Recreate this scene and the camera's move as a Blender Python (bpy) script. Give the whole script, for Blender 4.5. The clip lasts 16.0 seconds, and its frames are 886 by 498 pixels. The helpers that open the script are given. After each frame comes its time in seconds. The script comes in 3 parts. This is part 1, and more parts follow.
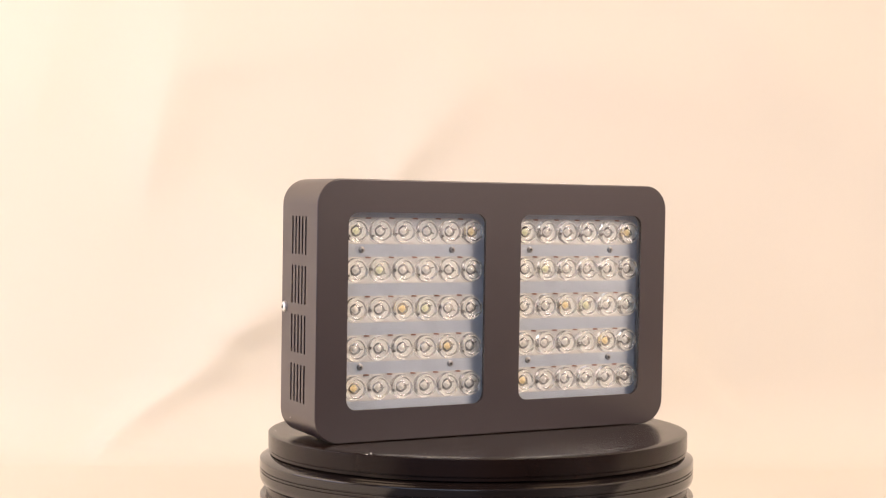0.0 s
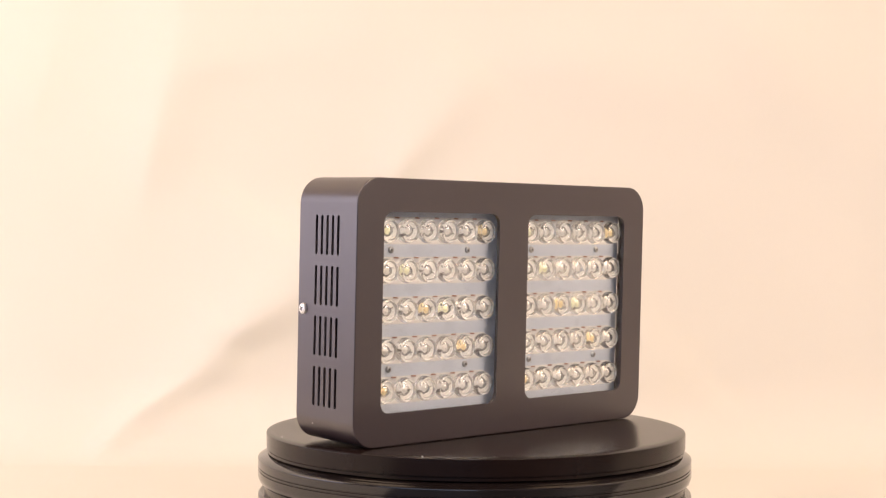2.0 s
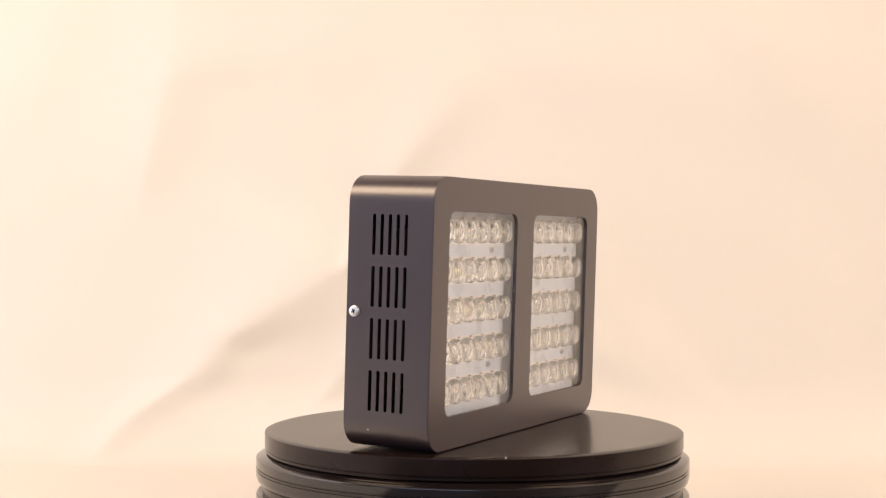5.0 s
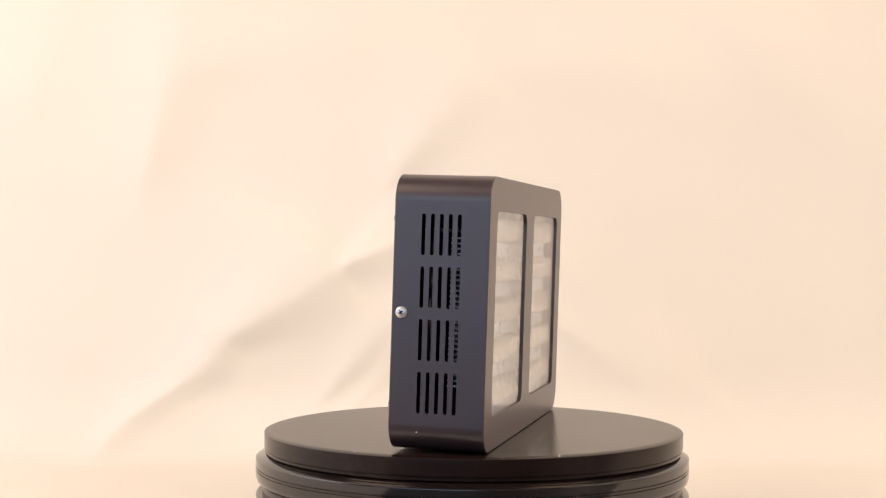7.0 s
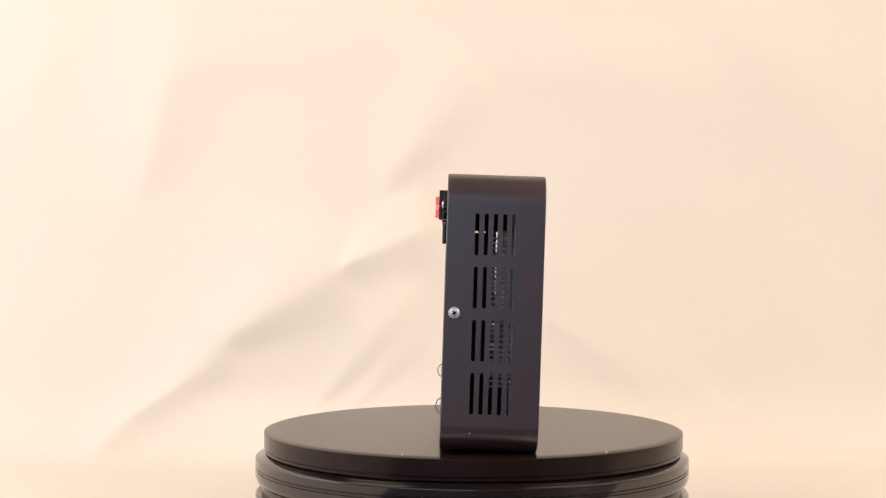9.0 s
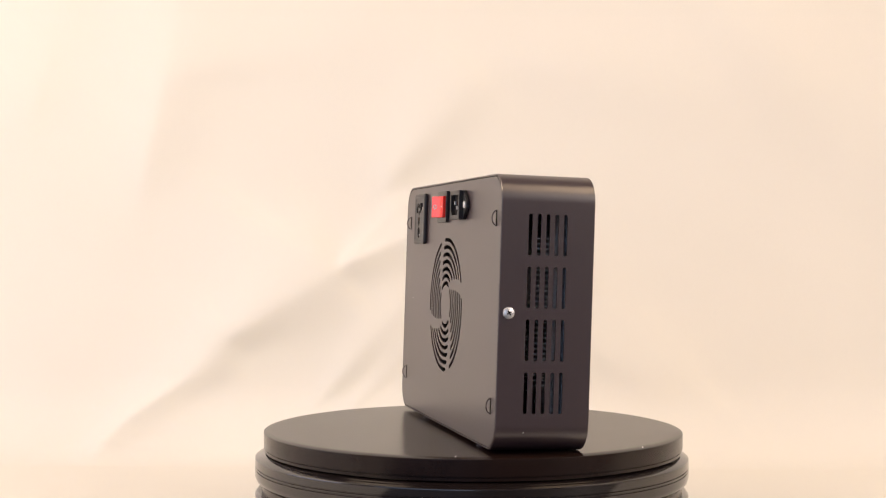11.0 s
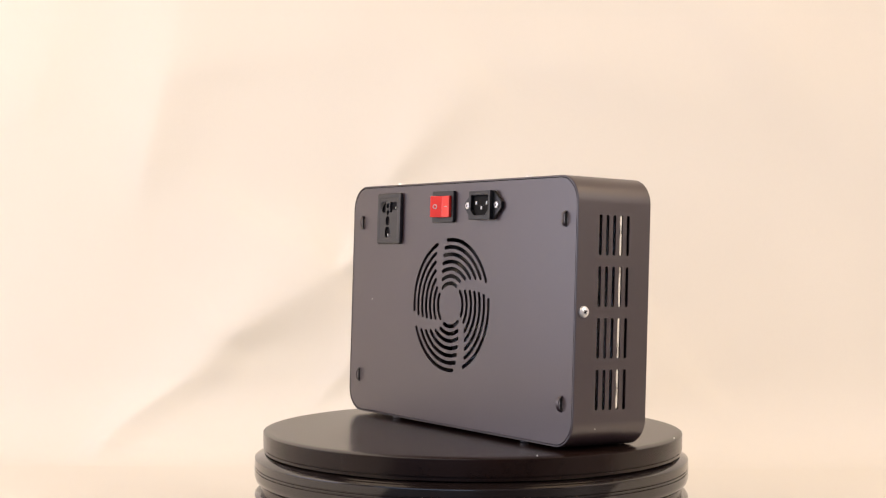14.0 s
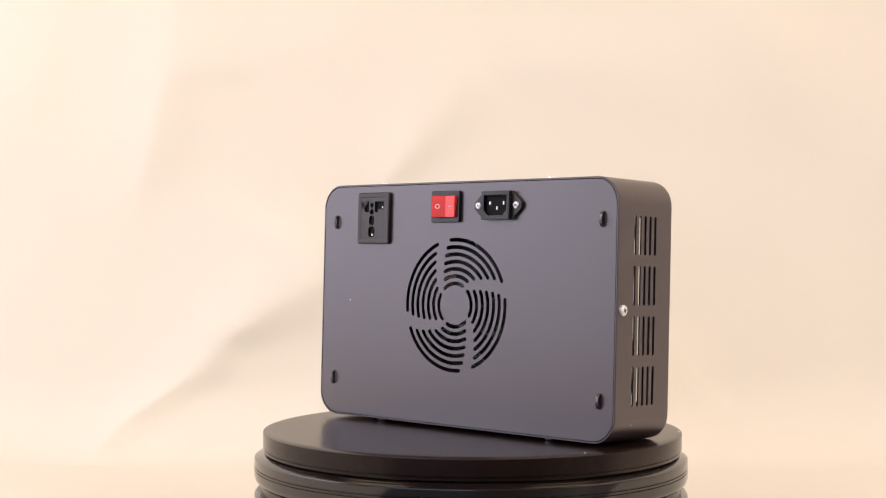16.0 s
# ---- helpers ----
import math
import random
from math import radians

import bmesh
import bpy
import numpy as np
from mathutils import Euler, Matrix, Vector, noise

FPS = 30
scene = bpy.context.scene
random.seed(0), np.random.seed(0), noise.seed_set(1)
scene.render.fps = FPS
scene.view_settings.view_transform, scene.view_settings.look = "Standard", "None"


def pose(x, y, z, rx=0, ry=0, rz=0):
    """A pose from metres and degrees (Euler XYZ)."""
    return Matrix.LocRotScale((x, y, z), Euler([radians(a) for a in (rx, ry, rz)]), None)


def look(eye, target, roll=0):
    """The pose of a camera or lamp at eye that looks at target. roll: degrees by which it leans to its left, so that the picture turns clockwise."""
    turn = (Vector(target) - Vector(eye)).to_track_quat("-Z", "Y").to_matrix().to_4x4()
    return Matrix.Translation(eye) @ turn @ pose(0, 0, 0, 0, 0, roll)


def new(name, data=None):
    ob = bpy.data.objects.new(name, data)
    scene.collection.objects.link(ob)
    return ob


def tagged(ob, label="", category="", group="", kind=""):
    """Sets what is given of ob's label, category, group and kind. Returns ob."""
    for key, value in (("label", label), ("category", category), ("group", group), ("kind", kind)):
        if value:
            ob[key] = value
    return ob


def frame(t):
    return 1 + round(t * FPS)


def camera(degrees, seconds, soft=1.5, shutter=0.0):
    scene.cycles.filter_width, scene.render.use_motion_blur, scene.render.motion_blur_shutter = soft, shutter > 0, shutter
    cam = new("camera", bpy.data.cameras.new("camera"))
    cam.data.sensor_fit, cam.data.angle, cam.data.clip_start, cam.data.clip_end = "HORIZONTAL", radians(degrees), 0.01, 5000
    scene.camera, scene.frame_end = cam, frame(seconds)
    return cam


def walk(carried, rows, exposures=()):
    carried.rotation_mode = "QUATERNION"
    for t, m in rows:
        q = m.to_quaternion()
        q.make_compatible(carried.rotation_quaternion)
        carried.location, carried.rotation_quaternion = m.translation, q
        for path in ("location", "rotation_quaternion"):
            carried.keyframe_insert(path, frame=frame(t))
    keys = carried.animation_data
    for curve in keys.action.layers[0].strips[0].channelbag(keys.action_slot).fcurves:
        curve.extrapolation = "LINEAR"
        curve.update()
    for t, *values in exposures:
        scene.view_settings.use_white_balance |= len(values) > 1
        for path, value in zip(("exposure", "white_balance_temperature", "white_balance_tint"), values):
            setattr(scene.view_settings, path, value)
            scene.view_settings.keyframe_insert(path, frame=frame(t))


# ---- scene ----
# Camera: on a tripod in front of the turntable, settling by a hair at first.
EYE = Vector((0.0, -1.2144, 0.1557))
FOCUS = 2531.66


def aim(shift):
    """The camera's pose, turned to its left by a small shift."""
    yaw = radians(-1.1709) - shift / FOCUS
    pitch = radians(-0.2158)
    ahead = Vector((math.sin(yaw) * math.cos(pitch), math.cos(yaw) * math.cos(pitch), math.sin(pitch)))
    return look(EYE, EYE + ahead, 0.1256)


cam = camera(34.413, 16.0, soft=1.2)
walk(cam, [(0, aim(9.3)), (1.5, aim(6.9)), (3.5, aim(4.1)), (7, aim(2.3)), (9, aim(1.8)), (12.5, aim(1.0)), (16, aim(0.0))],
     exposures=[(0, 0.0, 6520, 11.5), (3.5, -0.01, 6480, 11.5), (7, -0.03, 6290, 9), (12.5, -0.04, 6150, 7.8), (16, -0.05, 6150, 7.8)])

# ---- light ----
world = bpy.data.worlds.new("world")
world.use_nodes = True
scene.world = world
world.node_tree.nodes["Background"].inputs[0].default_value = (0.75, 0.85, 1.0, 1)
world.node_tree.nodes["Background"].inputs[1].default_value = 0.3


def area(name, eye, target, sx, sy, power, colour):
    data = bpy.data.lights.new(name, "AREA")
    data.shape, data.size, data.size_y, data.energy, data.color = "RECTANGLE", sx, sy, power, colour
    ob = new(name, data)
    ob.matrix_world = look(eye, target)
    return ob


area("softbox_key", (-1.05, -0.50, 1.20), (-0.30, 0.56, 0.25), 0.8, 0.6, 18.4, (1.0, 0.74, 0.51))
area("softbox_fill", (0.95, -0.45, 1.25), (0.30, 0.56, 0.30), 0.8, 0.6, 10.5, (1.0, 0.69, 0.42))
# Warm lamp added for the housing front's brown reflection; no such source known.
area("added_side_fill", (1.55, -1.00, 0.48), (0, 0, 0.14), 0.9, 0.9, 1.9, (1.0, 0.71, 0.57))
area("window_light_west", (-2.44, -0.025, 0.55), (0, 0.0, 0.20), 2.1, 1.15, 22, (0.95, 0.86, 1.0))
area("window_light_south", (-1.05, -2.44, 0.70), (0, 0, 0.15), 2.5, 1.45, 12.3, (0.60, 0.73, 1.0))
# Fill added to brighten the LED boards; no window is known to the east.
area("added_fill_east", (2.44, -1.45, 1.40), (0, 0, 0.15), 1.5, 1.0, 50, (1.0, 0.86, 0.76))

# ---- materials ----


def material(name, colour, rough=0.5, metal=0.0, spec=0.5, grain=300.0, vary=0.12, stain=6.0, stain_vary=0.08,
             bump=0.05, rough_vary=0.08, dist=0.0005, coat=0.0, ior=1.5):
    """A painted, plastic or metal surface with a fine grain and broad wear."""
    m = bpy.data.materials.new(name)
    m.use_nodes = True
    n, l = m.node_tree.nodes, m.node_tree.links
    b = n["Principled BSDF"]
    b.inputs["Metallic"].default_value, b.inputs["Specular IOR Level"].default_value = metal, spec
    b.inputs["Coat Weight"].default_value, b.inputs["IOR"].default_value = coat, ior
    tc = n.new("ShaderNodeTexCoord")
    fine, broad = n.new("ShaderNodeTexNoise"), n.new("ShaderNodeTexNoise")
    fine.inputs["Scale"].default_value, fine.inputs["Detail"].default_value = grain, 3
    broad.inputs["Scale"].default_value, broad.inputs["Detail"].default_value = stain, 5
    for t in (fine, broad):
        l.new(tc.outputs["Object"], t.inputs["Vector"])

    def ranged(src, lo, hi):
        r = n.new("ShaderNodeMapRange")
        r.interpolation_type = "SMOOTHSTEP"
        r.inputs["From Min"].default_value, r.inputs["From Max"].default_value = 0.2, 0.8
        r.inputs["To Min"].default_value, r.inputs["To Max"].default_value = lo, hi
        l.new(src.outputs["Fac"], r.inputs["Value"])
        return r.outputs["Result"]
    mul = n.new("ShaderNodeMath")
    mul.operation = "MULTIPLY"
    l.new(ranged(fine, 1 - vary, 1 + vary), mul.inputs[0])
    l.new(ranged(broad, 1 - stain_vary, 1 + stain_vary), mul.inputs[1])
    tint = n.new("ShaderNodeVectorMath")
    tint.operation = "SCALE"
    tint.inputs[0].default_value = colour
    l.new(mul.outputs[0], tint.inputs["Scale"])
    l.new(tint.outputs[0], b.inputs["Base Color"])
    b.inputs["Roughness"].default_value = rough
    if rough_vary:
        l.new(ranged(broad, max(rough - rough_vary, 0.02), min(rough + rough_vary, 1)), b.inputs["Roughness"])
    if bump:
        bp = n.new("ShaderNodeBump")
        bp.inputs["Strength"].default_value, bp.inputs["Distance"].default_value = bump, dist
        l.new(fine.outputs["Fac"], bp.inputs["Height"])
        l.new(bp.outputs["Normal"], b.inputs["Normal"])
    return m


COAT = material("powder_coat", (0.0370, 0.0225, 0.0260), 0.34, ior=1.9, grain=1600, vary=0.10, stain=9, bump=0.0, rough_vary=0.0)
PLASTIC = material("black_plastic", (0.012, 0.012, 0.013), 0.38, grain=900, stain=30, bump=0.06)
CHARCOAL = material("charcoal_plastic", (0.034, 0.032, 0.032), 0.42, grain=900, stain=30, bump=0.0)
# Near-black that puts the shade of gaps, slits and recesses into colour.
DARK = material("inside_shade", (0.008, 0.008, 0.009), 0.7, spec=0.15, grain=400)
PLATTER = material("satin_black_plastic", (0.0125, 0.0066, 0.0055), 0.22, ior=1.34, grain=1200, stain=14, stain_vary=0.25, bump=0.0, rough_vary=0.012)
GLOSS = material("glossy_black_plastic", (0.011, 0.008, 0.008), 0.11, ior=1.66, grain=600, stain=9, bump=0.0, rough_vary=0.02)
STEEL = material("zinc_steel", (0.82, 0.82, 0.83), 0.36, metal=0.75, grain=1500, bump=0.1)
NICKEL = material("dull_nickel", (0.42, 0.42, 0.42), 0.40, metal=0.85, grain=1500, bump=0.1)
ALU = material("bare_aluminium", (0.88, 0.88, 0.87), 0.40, metal=0.3, grain=900, bump=0.1)
RED = material("red_plastic", (0.85, 0.050, 0.038), 0.28, grain=600, vary=0.03, bump=0.0, spec=0.4, coat=0.15, rough_vary=0.04)
WHITE = material("white_mark", (0.85, 0.83, 0.80), 0.5, grain=600, bump=0.0)
BOARD = material("pale_blue_solder_mask", (0.60, 0.66, 0.74), 0.30, grain=500, vary=0.02, stain=25, stain_vary=0.03, bump=0.02)
MARK = material("brown_print", (0.28, 0.13, 0.085), 0.6, grain=900, bump=0.0)
# White of the lens collars, and of light the lenses throw on the board.
COLLAR_HALO = material("white_collar_and_halo", (0.76, 0.75, 0.72), 0.35, grain=600, vary=0.02, bump=0.0)
PACKAGE = material("led_package", (0.70, 0.68, 0.63), 0.3, grain=900, bump=0.0)
AMBER = material("amber_phosphor", (0.83, 0.67, 0.36), 0.45, grain=900, bump=0.0)
LEMON = material("lemon_phosphor", (0.79, 0.79, 0.54), 0.45, grain=900, bump=0.0)
TINNED = material("tinned_led_base", (0.74, 0.73, 0.68), 0.45, metal=0.1, grain=900, vary=0.10, bump=0.1)
DIE = material("led_die", (0.07, 0.065, 0.06), 0.25, grain=900, bump=0.0)
CLOTH = material("white_backdrop_cloth", (0.795, 0.778, 0.728), 0.95, spec=0.15, grain=1400, vary=0.02, stain=3, stain_vary=0.015, bump=0.15)
PAINT = material("wall_paint", (0.30, 0.29, 0.34), 0.9, spec=0.2, grain=300, vary=0.02, stain=2, bump=0.05)

FLOORING = material("dark_floor", (0.03, 0.029, 0.031), 0.6, grain=60, vary=0.15, stain=4, bump=0.05)


def clear(name, ior, tint, straight):
    """Clear moulded plastic: light passes mostly straight, part of it refracted, with a gloss that grows at a slant."""
    m = bpy.data.materials.new(name)
    m.use_nodes = True
    n, l = m.node_tree.nodes, m.node_tree.links
    n.remove(n["Principled BSDF"])
    g, t, mix, shine, top, f, power, fac = (n.new(k) for k in (
        "ShaderNodeBsdfGlass", "ShaderNodeBsdfTransparent", "ShaderNodeMixShader", "ShaderNodeBsdfGlossy", "ShaderNodeMixShader",
        "ShaderNodeLayerWeight", "ShaderNodeMath", "ShaderNodeMapRange"))
    g.inputs["IOR"].default_value, g.inputs["Roughness"].default_value = ior, 0.0
    g.inputs["Color"].default_value = t.inputs["Color"].default_value = (*tint, 1)
    shine.inputs["Roughness"].default_value = 0.02
    mix.inputs[0].default_value = straight
    f.inputs["Blend"].default_value = 0.5
    power.operation, power.inputs[1].default_value = "POWER", 5.0
    fac.inputs["To Min"].default_value, fac.inputs["To Max"].default_value = 0.02, 0.2
    l.new(f.outputs["Facing"], power.inputs[0]), l.new(power.outputs[0], fac.inputs["Value"])
    l.new(g.outputs[0], mix.inputs[1]), l.new(t.outputs[0], mix.inputs[2])
    l.new(fac.outputs[0], top.inputs[0]), l.new(mix.outputs[0], top.inputs[1]), l.new(shine.outputs[0], top.inputs[2])
    l.new(top.outputs[0], n["Material Output"].inputs["Surface"])
    return m


LENS = clear("clear_lens", 1.49, (1.0, 1.0, 1.0), 0.1)


def sheet_clear(name):
    """A thin clear cover: straight through, with a mirror's gloss at a slant."""
    m = bpy.data.materials.new(name)
    m.use_nodes = True
    n, l = m.node_tree.nodes, m.node_tree.links
    n.remove(n["Principled BSDF"])
    g, t, mix, f, power, fac = (n.new(k) for k in ("ShaderNodeBsdfGlossy", "ShaderNodeBsdfTransparent", "ShaderNodeMixShader", "ShaderNodeLayerWeight",
                                                   "ShaderNodeMath", "ShaderNodeMapRange"))
    g.inputs["Roughness"].default_value = 0.12
    t.inputs["Color"].default_value = (0.97, 0.975, 0.98, 1)
    f.inputs["Blend"].default_value = 0.5
    power.operation, power.inputs[1].default_value = "POWER", 4.0
    fac.inputs["To Min"].default_value, fac.inputs["To Max"].default_value = 0.03, 0.9
    l.new(f.outputs["Facing"], power.inputs[0]), l.new(power.outputs[0], fac.inputs["Value"])
    l.new(fac.outputs[0], mix.inputs[0]), l.new(t.outputs[0], mix.inputs[1]), l.new(g.outputs[0], mix.inputs[2])
    l.new(mix.outputs[0], n["Material Output"].inputs["Surface"])
    return m


COVER = sheet_clear("clear_cover")

# ---- mesh helpers ----


def finish(bm, name, mat, smooth=35):
    me = bpy.data.meshes.new(name)
    bmesh.ops.remove_doubles(bm, verts=bm.verts, dist=1e-6)
    bmesh.ops.recalc_face_normals(bm, faces=bm.faces)
    for e in bm.edges:
        e.smooth = len(e.link_faces) == 2 and e.calc_face_angle(0) < radians(smooth)
    for f in bm.faces:
        f.smooth = True
    bm.to_mesh(me)
    bm.free()
    me.materials.append(mat)
    return me


def part(name, bm, mat, parent, label="", smooth=35):
    """One mesh object under a thing or a part."""
    ob = new(name, finish(bm, name, mat, smooth) if isinstance(bm, bmesh.types.BMesh) else bm)
    ob.parent = parent
    if isinstance(bm, bmesh.types.BMesh):
        even = ob.modifiers.new("even_normals", "WEIGHTED_NORMAL")
        even.keep_sharp = True
    return tagged(ob, label)


def thing(name, label, category, group=""):
    return tagged(new(name), label, category, group)


def rounded(x0, z0, x1, z1, r, n=8):
    """The outline of a rectangle with round corners, counter-clockwise."""
    out = []
    for cx, cz, a0 in ((x1 - r, z1 - r, 0), (x0 + r, z1 - r, 90), (x0 + r, z0 + r, 180), (x1 - r, z0 + r, 270)):
        for k in range(n + 1):
            a = radians(a0 + 90 * k / n)
            out.append((cx + r * math.cos(a), cz + r * math.sin(a)))
    return out


def disc_outline(cx, cz, r, n=24):
    return [(cx + r * math.cos(k * math.tau / n), cz + r * math.sin(k * math.tau / n)) for k in range(n)]


def plate(outline, holes, thick, m, into=None, bevel=0.0):
    """A flat plate with holes through it, from outlines in its plane, put in place by m."""
    cu = bpy.data.curves.new("plate", "CURVE")
    cu.dimensions, cu.fill_mode, cu.extrude = "2D", "BOTH", thick / 2 - bevel
    cu.bevel_depth, cu.bevel_resolution = bevel, 1
    for line in (outline, *holes):
        sp = cu.splines.new("POLY")
        sp.points.add(len(line) - 1)
        for p, (u, v) in zip(sp.points, line):
            p.co = (u, v, 0, 1)
        sp.use_cyclic_u = True
    tmp = new("plate", cu)
    bpy.context.view_layer.update()
    me = bpy.data.meshes.new_from_object(tmp.evaluated_get(bpy.context.evaluated_depsgraph_get()))
    me.transform(m)
    bm = into or bmesh.new()
    bm.from_mesh(me)
    bpy.data.objects.remove(tmp)
    bpy.data.curves.remove(cu)
    bpy.data.meshes.remove(me)
    return bm


def block(x0, y0, z0, x1, y1, z1, bevel=0.0, into=None, seg=2):
    """A box by its corners, with rounded edges."""
    bm = bmesh.new()
    bmesh.ops.create_cube(bm, size=1, matrix=Matrix.Translation(((x0 + x1) / 2, (y0 + y1) / 2, (z0 + z1) / 2))
                          @ Matrix.Diagonal((x1 - x0, y1 - y0, z1 - z0, 1)))
    if bevel:
        bmesh.ops.bevel(bm, geom=list(bm.edges), offset=bevel, segments=seg, profile=0.5, affect="EDGES")
    if into is None:
        return bm
    merge(into, bm)
    return into


def merge(into, bm, m=None):
    me = bpy.data.meshes.new("tmp")
    bm.to_mesh(me)
    bm.free()
    if m is not None:
        me.transform(m)
    into.from_mesh(me)
    bpy.data.meshes.remove(me)
    return into


def turned(profile, n=48, m=None):
    """A body of revolution round z from (radius, height) pairs; radius 0 closes it."""
    bm = bmesh.new()
    rings = []
    for r, z in profile:
        if r < 1e-7:
            rings.append([bm.verts.new((0, 0, z))])
        else:
            rings.append([bm.verts.new((r * math.cos(k * math.tau / n), r * math.sin(k * math.tau / n), z)) for k in range(n)])
    for a, b in zip(rings, rings[1:]):
        for k in range(n):
            j = (k + 1) % n
            if len(a) == 1 and len(b) == 1:
                continue
            if len(a) == 1:
                bm.faces.new((a[0], b[k], b[j]))
            elif len(b) == 1:
                bm.faces.new((a[k], a[j], b[0]))
            else:
                bm.faces.new((a[k], a[j], b[j], b[k]))
    if m is not None:
        bmesh.ops.transform(bm, matrix=m, verts=bm.verts)
    return bm


UPRIGHT = pose(0, 0, 0, 90)          # a plate's plane turned to stand as x, z; its thickness along y
FACE_BACK = pose(0, 0, 0, -90)       # a turned body's z turned towards +y
FACE_FRONT = pose(0, 0, 0, 90)       # a turned body's z turned towards -y
FACE_SIDE = pose(0, 0, 0, 0, -90)    # a turned body's z turned towards -x

# ---- the setting ----
FLOOR_Z = -0.112
WALL_Y = 0.56


def fold(x, z, x0, z0, x1, z1, width, height, lop, crisp=2.0):
    """A soft ridge along a line, steeper to one side, widening along its way, fading at its ends."""
    dx, dz = x1 - x0, z1 - z0
    size = math.hypot(dx, dz)
    u = ((x - x0) * dx + (z - z0) * dz) / size ** 2
    v = ((x - x0) * -dz + (z - z0) * dx) / size
    w = np.where(v > 0, width * lop, width) * (0.4 + 0.9 * np.clip(u, 0, 1.2))
    fade = 1 / (1 + np.exp(-(u - 0.0) * 16)) / (1 + np.exp((u - 1.0) * 20))
    return height * np.exp(-(np.sqrt(v ** 2 + 0.001 ** 2) / w) ** crisp) * fade


def backdrop_sheet():
    """The cloth: flat on the floor, swept up into the wall, hung in soft folds and wrapped forward at the sides."""
    sweep = 0.10
    xs = np.concatenate([np.linspace(-1.6, -0.62, 36, endpoint=False), np.linspace(-0.62, 0.62, 300, endpoint=False), np.linspace(0.62, 1.9, 41)])
    flat = WALL_Y - sweep + 0.27
    arc = sweep * math.pi / 2
    s = np.concatenate([np.linspace(0, flat - 0.2, 30, endpoint=False), np.linspace(flat - 0.2, flat + arc + 0.75, 260, endpoint=False),
                        np.linspace(flat + arc + 0.75, flat + arc + 1.9, 30)])
    a = np.clip((s - flat) / sweep, 0, math.pi / 2)
    y = np.where(s < flat, -0.27 + s, WALL_Y - sweep + sweep * np.sin(a))
    z = FLOOR_Z + 0.004 + sweep * (1 - np.cos(a)) + np.maximum(s - flat - arc, 0)
    X, Y = np.meshgrid(xs, y)
    Z = np.meshgrid(xs, z)[1]
    A = np.meshgrid(xs, a)[1]
    d = np.zeros_like(X)
    for f in FOLDS:
        d += fold(X, Z, *f)
    d += 0.002 * np.sin(X * 7.0 + Z * 3.0 + 0.6) + 0.001 * np.sin(X * 13.0 - Z * 9.0 + 1.9)
    d *= np.clip(A / 0.5, 0.06, 1)
    Y = Y - d * np.sin(A)
    Z = Z + d * np.cos(A)
    # the front edge lies further forward on one side
    S = np.meshgrid(xs, s)[1]
    Y = Y - 0.75 * np.clip((-X - 0.25) / 0.5, 0, 1) * np.clip(1 - S / flat, 0, 1)
    Y = Y - np.where(X > 0, 1.1, 0.25) * np.maximum(np.abs(X) - 0.75, 0) ** 2 * np.clip(A * 2, 0, 1)
    h, w = X.shape
    verts = np.stack([X, Y, Z], -1).reshape(-1, 3)
    i = np.arange(h * w).reshape(h, w)
    faces = np.stack([i[:-1, :-1], i[:-1, 1:], i[1:, 1:], i[1:, :-1]], -1).reshape(-1, 4)
    me = bpy.data.meshes.new("backdrop")
    me.from_pydata(verts.tolist(), [], faces.tolist())
    me.shade_smooth()
    me.materials.append(CLOTH)
    return tagged(new("backdrop", me), "creased off-white cloth backdrop swept up behind the turntable", "backdrop", kind="structure")


# Soft folds of the cloth: two ends of the crest in x, z, width, height, how much wider the upper side is, how crisp the crest is.
FOLDS = [(-0.420, -0.080, -0.130, 0.150, 0.120, 0.0160, 0.50),
         (0.300, -0.050, 0.080, 0.150, 0.045, 0.0100, 2.5),
         (-0.455, -0.108, -0.300, 0.040, 0.026, 0.0170, 2.2, 1.8),
         (-0.296, 0.042, -0.164, 0.124, 0.046, 0.0200, 1.5, 1.7),
         (-0.160, 0.128, -0.050, 0.176, 0.044, 0.0220, 0.7, 1.5),
         (-0.152, 0.140, -0.085, 0.210, 0.016, 0.0060, 1.2, 1.5),
         (-0.185, -0.034, -0.072, 0.096, 0.026, 0.0090, 1.3, 1.7),
         (-0.150, -0.050, -0.060, 0.050, 0.014, 0.0040, 1.4),
         (-0.320, 0.040, -0.240, 0.175, 0.055, 0.0130, 1.5),
         (-0.410, 0.230, -0.335, 0.560, 0.075, 0.0150, 0.9, 1.7),
         (-0.560, 0.300, -0.480, 0.560, 0.045, 0.0045, 1.5),
         (-0.360, 0.370, -0.100, 0.430, 0.050, 0.0050, 1.6),
         (-0.110, 0.230, 0.000, 0.370, 0.040, 0.0110, 1.4),
         (0.050, 0.380, 0.400, 0.340, 0.060, 0.0070, 1.5),
         (0.095, 0.062, 0.240, -0.030, 0.026, 0.0065, 1.5, 1.7),
         (0.300, 0.440, 0.600, 0.200, 0.070, 0.0070, 1.3)]


def wall(name, x0, y0, z0, x1, y1, z1, label):
    me = finish(block(x0, y0, z0, x1, y1, z1), name, FLOORING if name == "floor" else PAINT)
    return tagged(new(name, me), label, name.split("_")[0], kind="structure")


def walled(name, pieces):
    """A wall round a window or an added opening."""
    bm = bmesh.new()
    for b in pieces:
        block(*b, into=bm)
    return tagged(new(name, finish(bm, name, PAINT)), "plain painted wall with an opening", "wall", kind="structure")


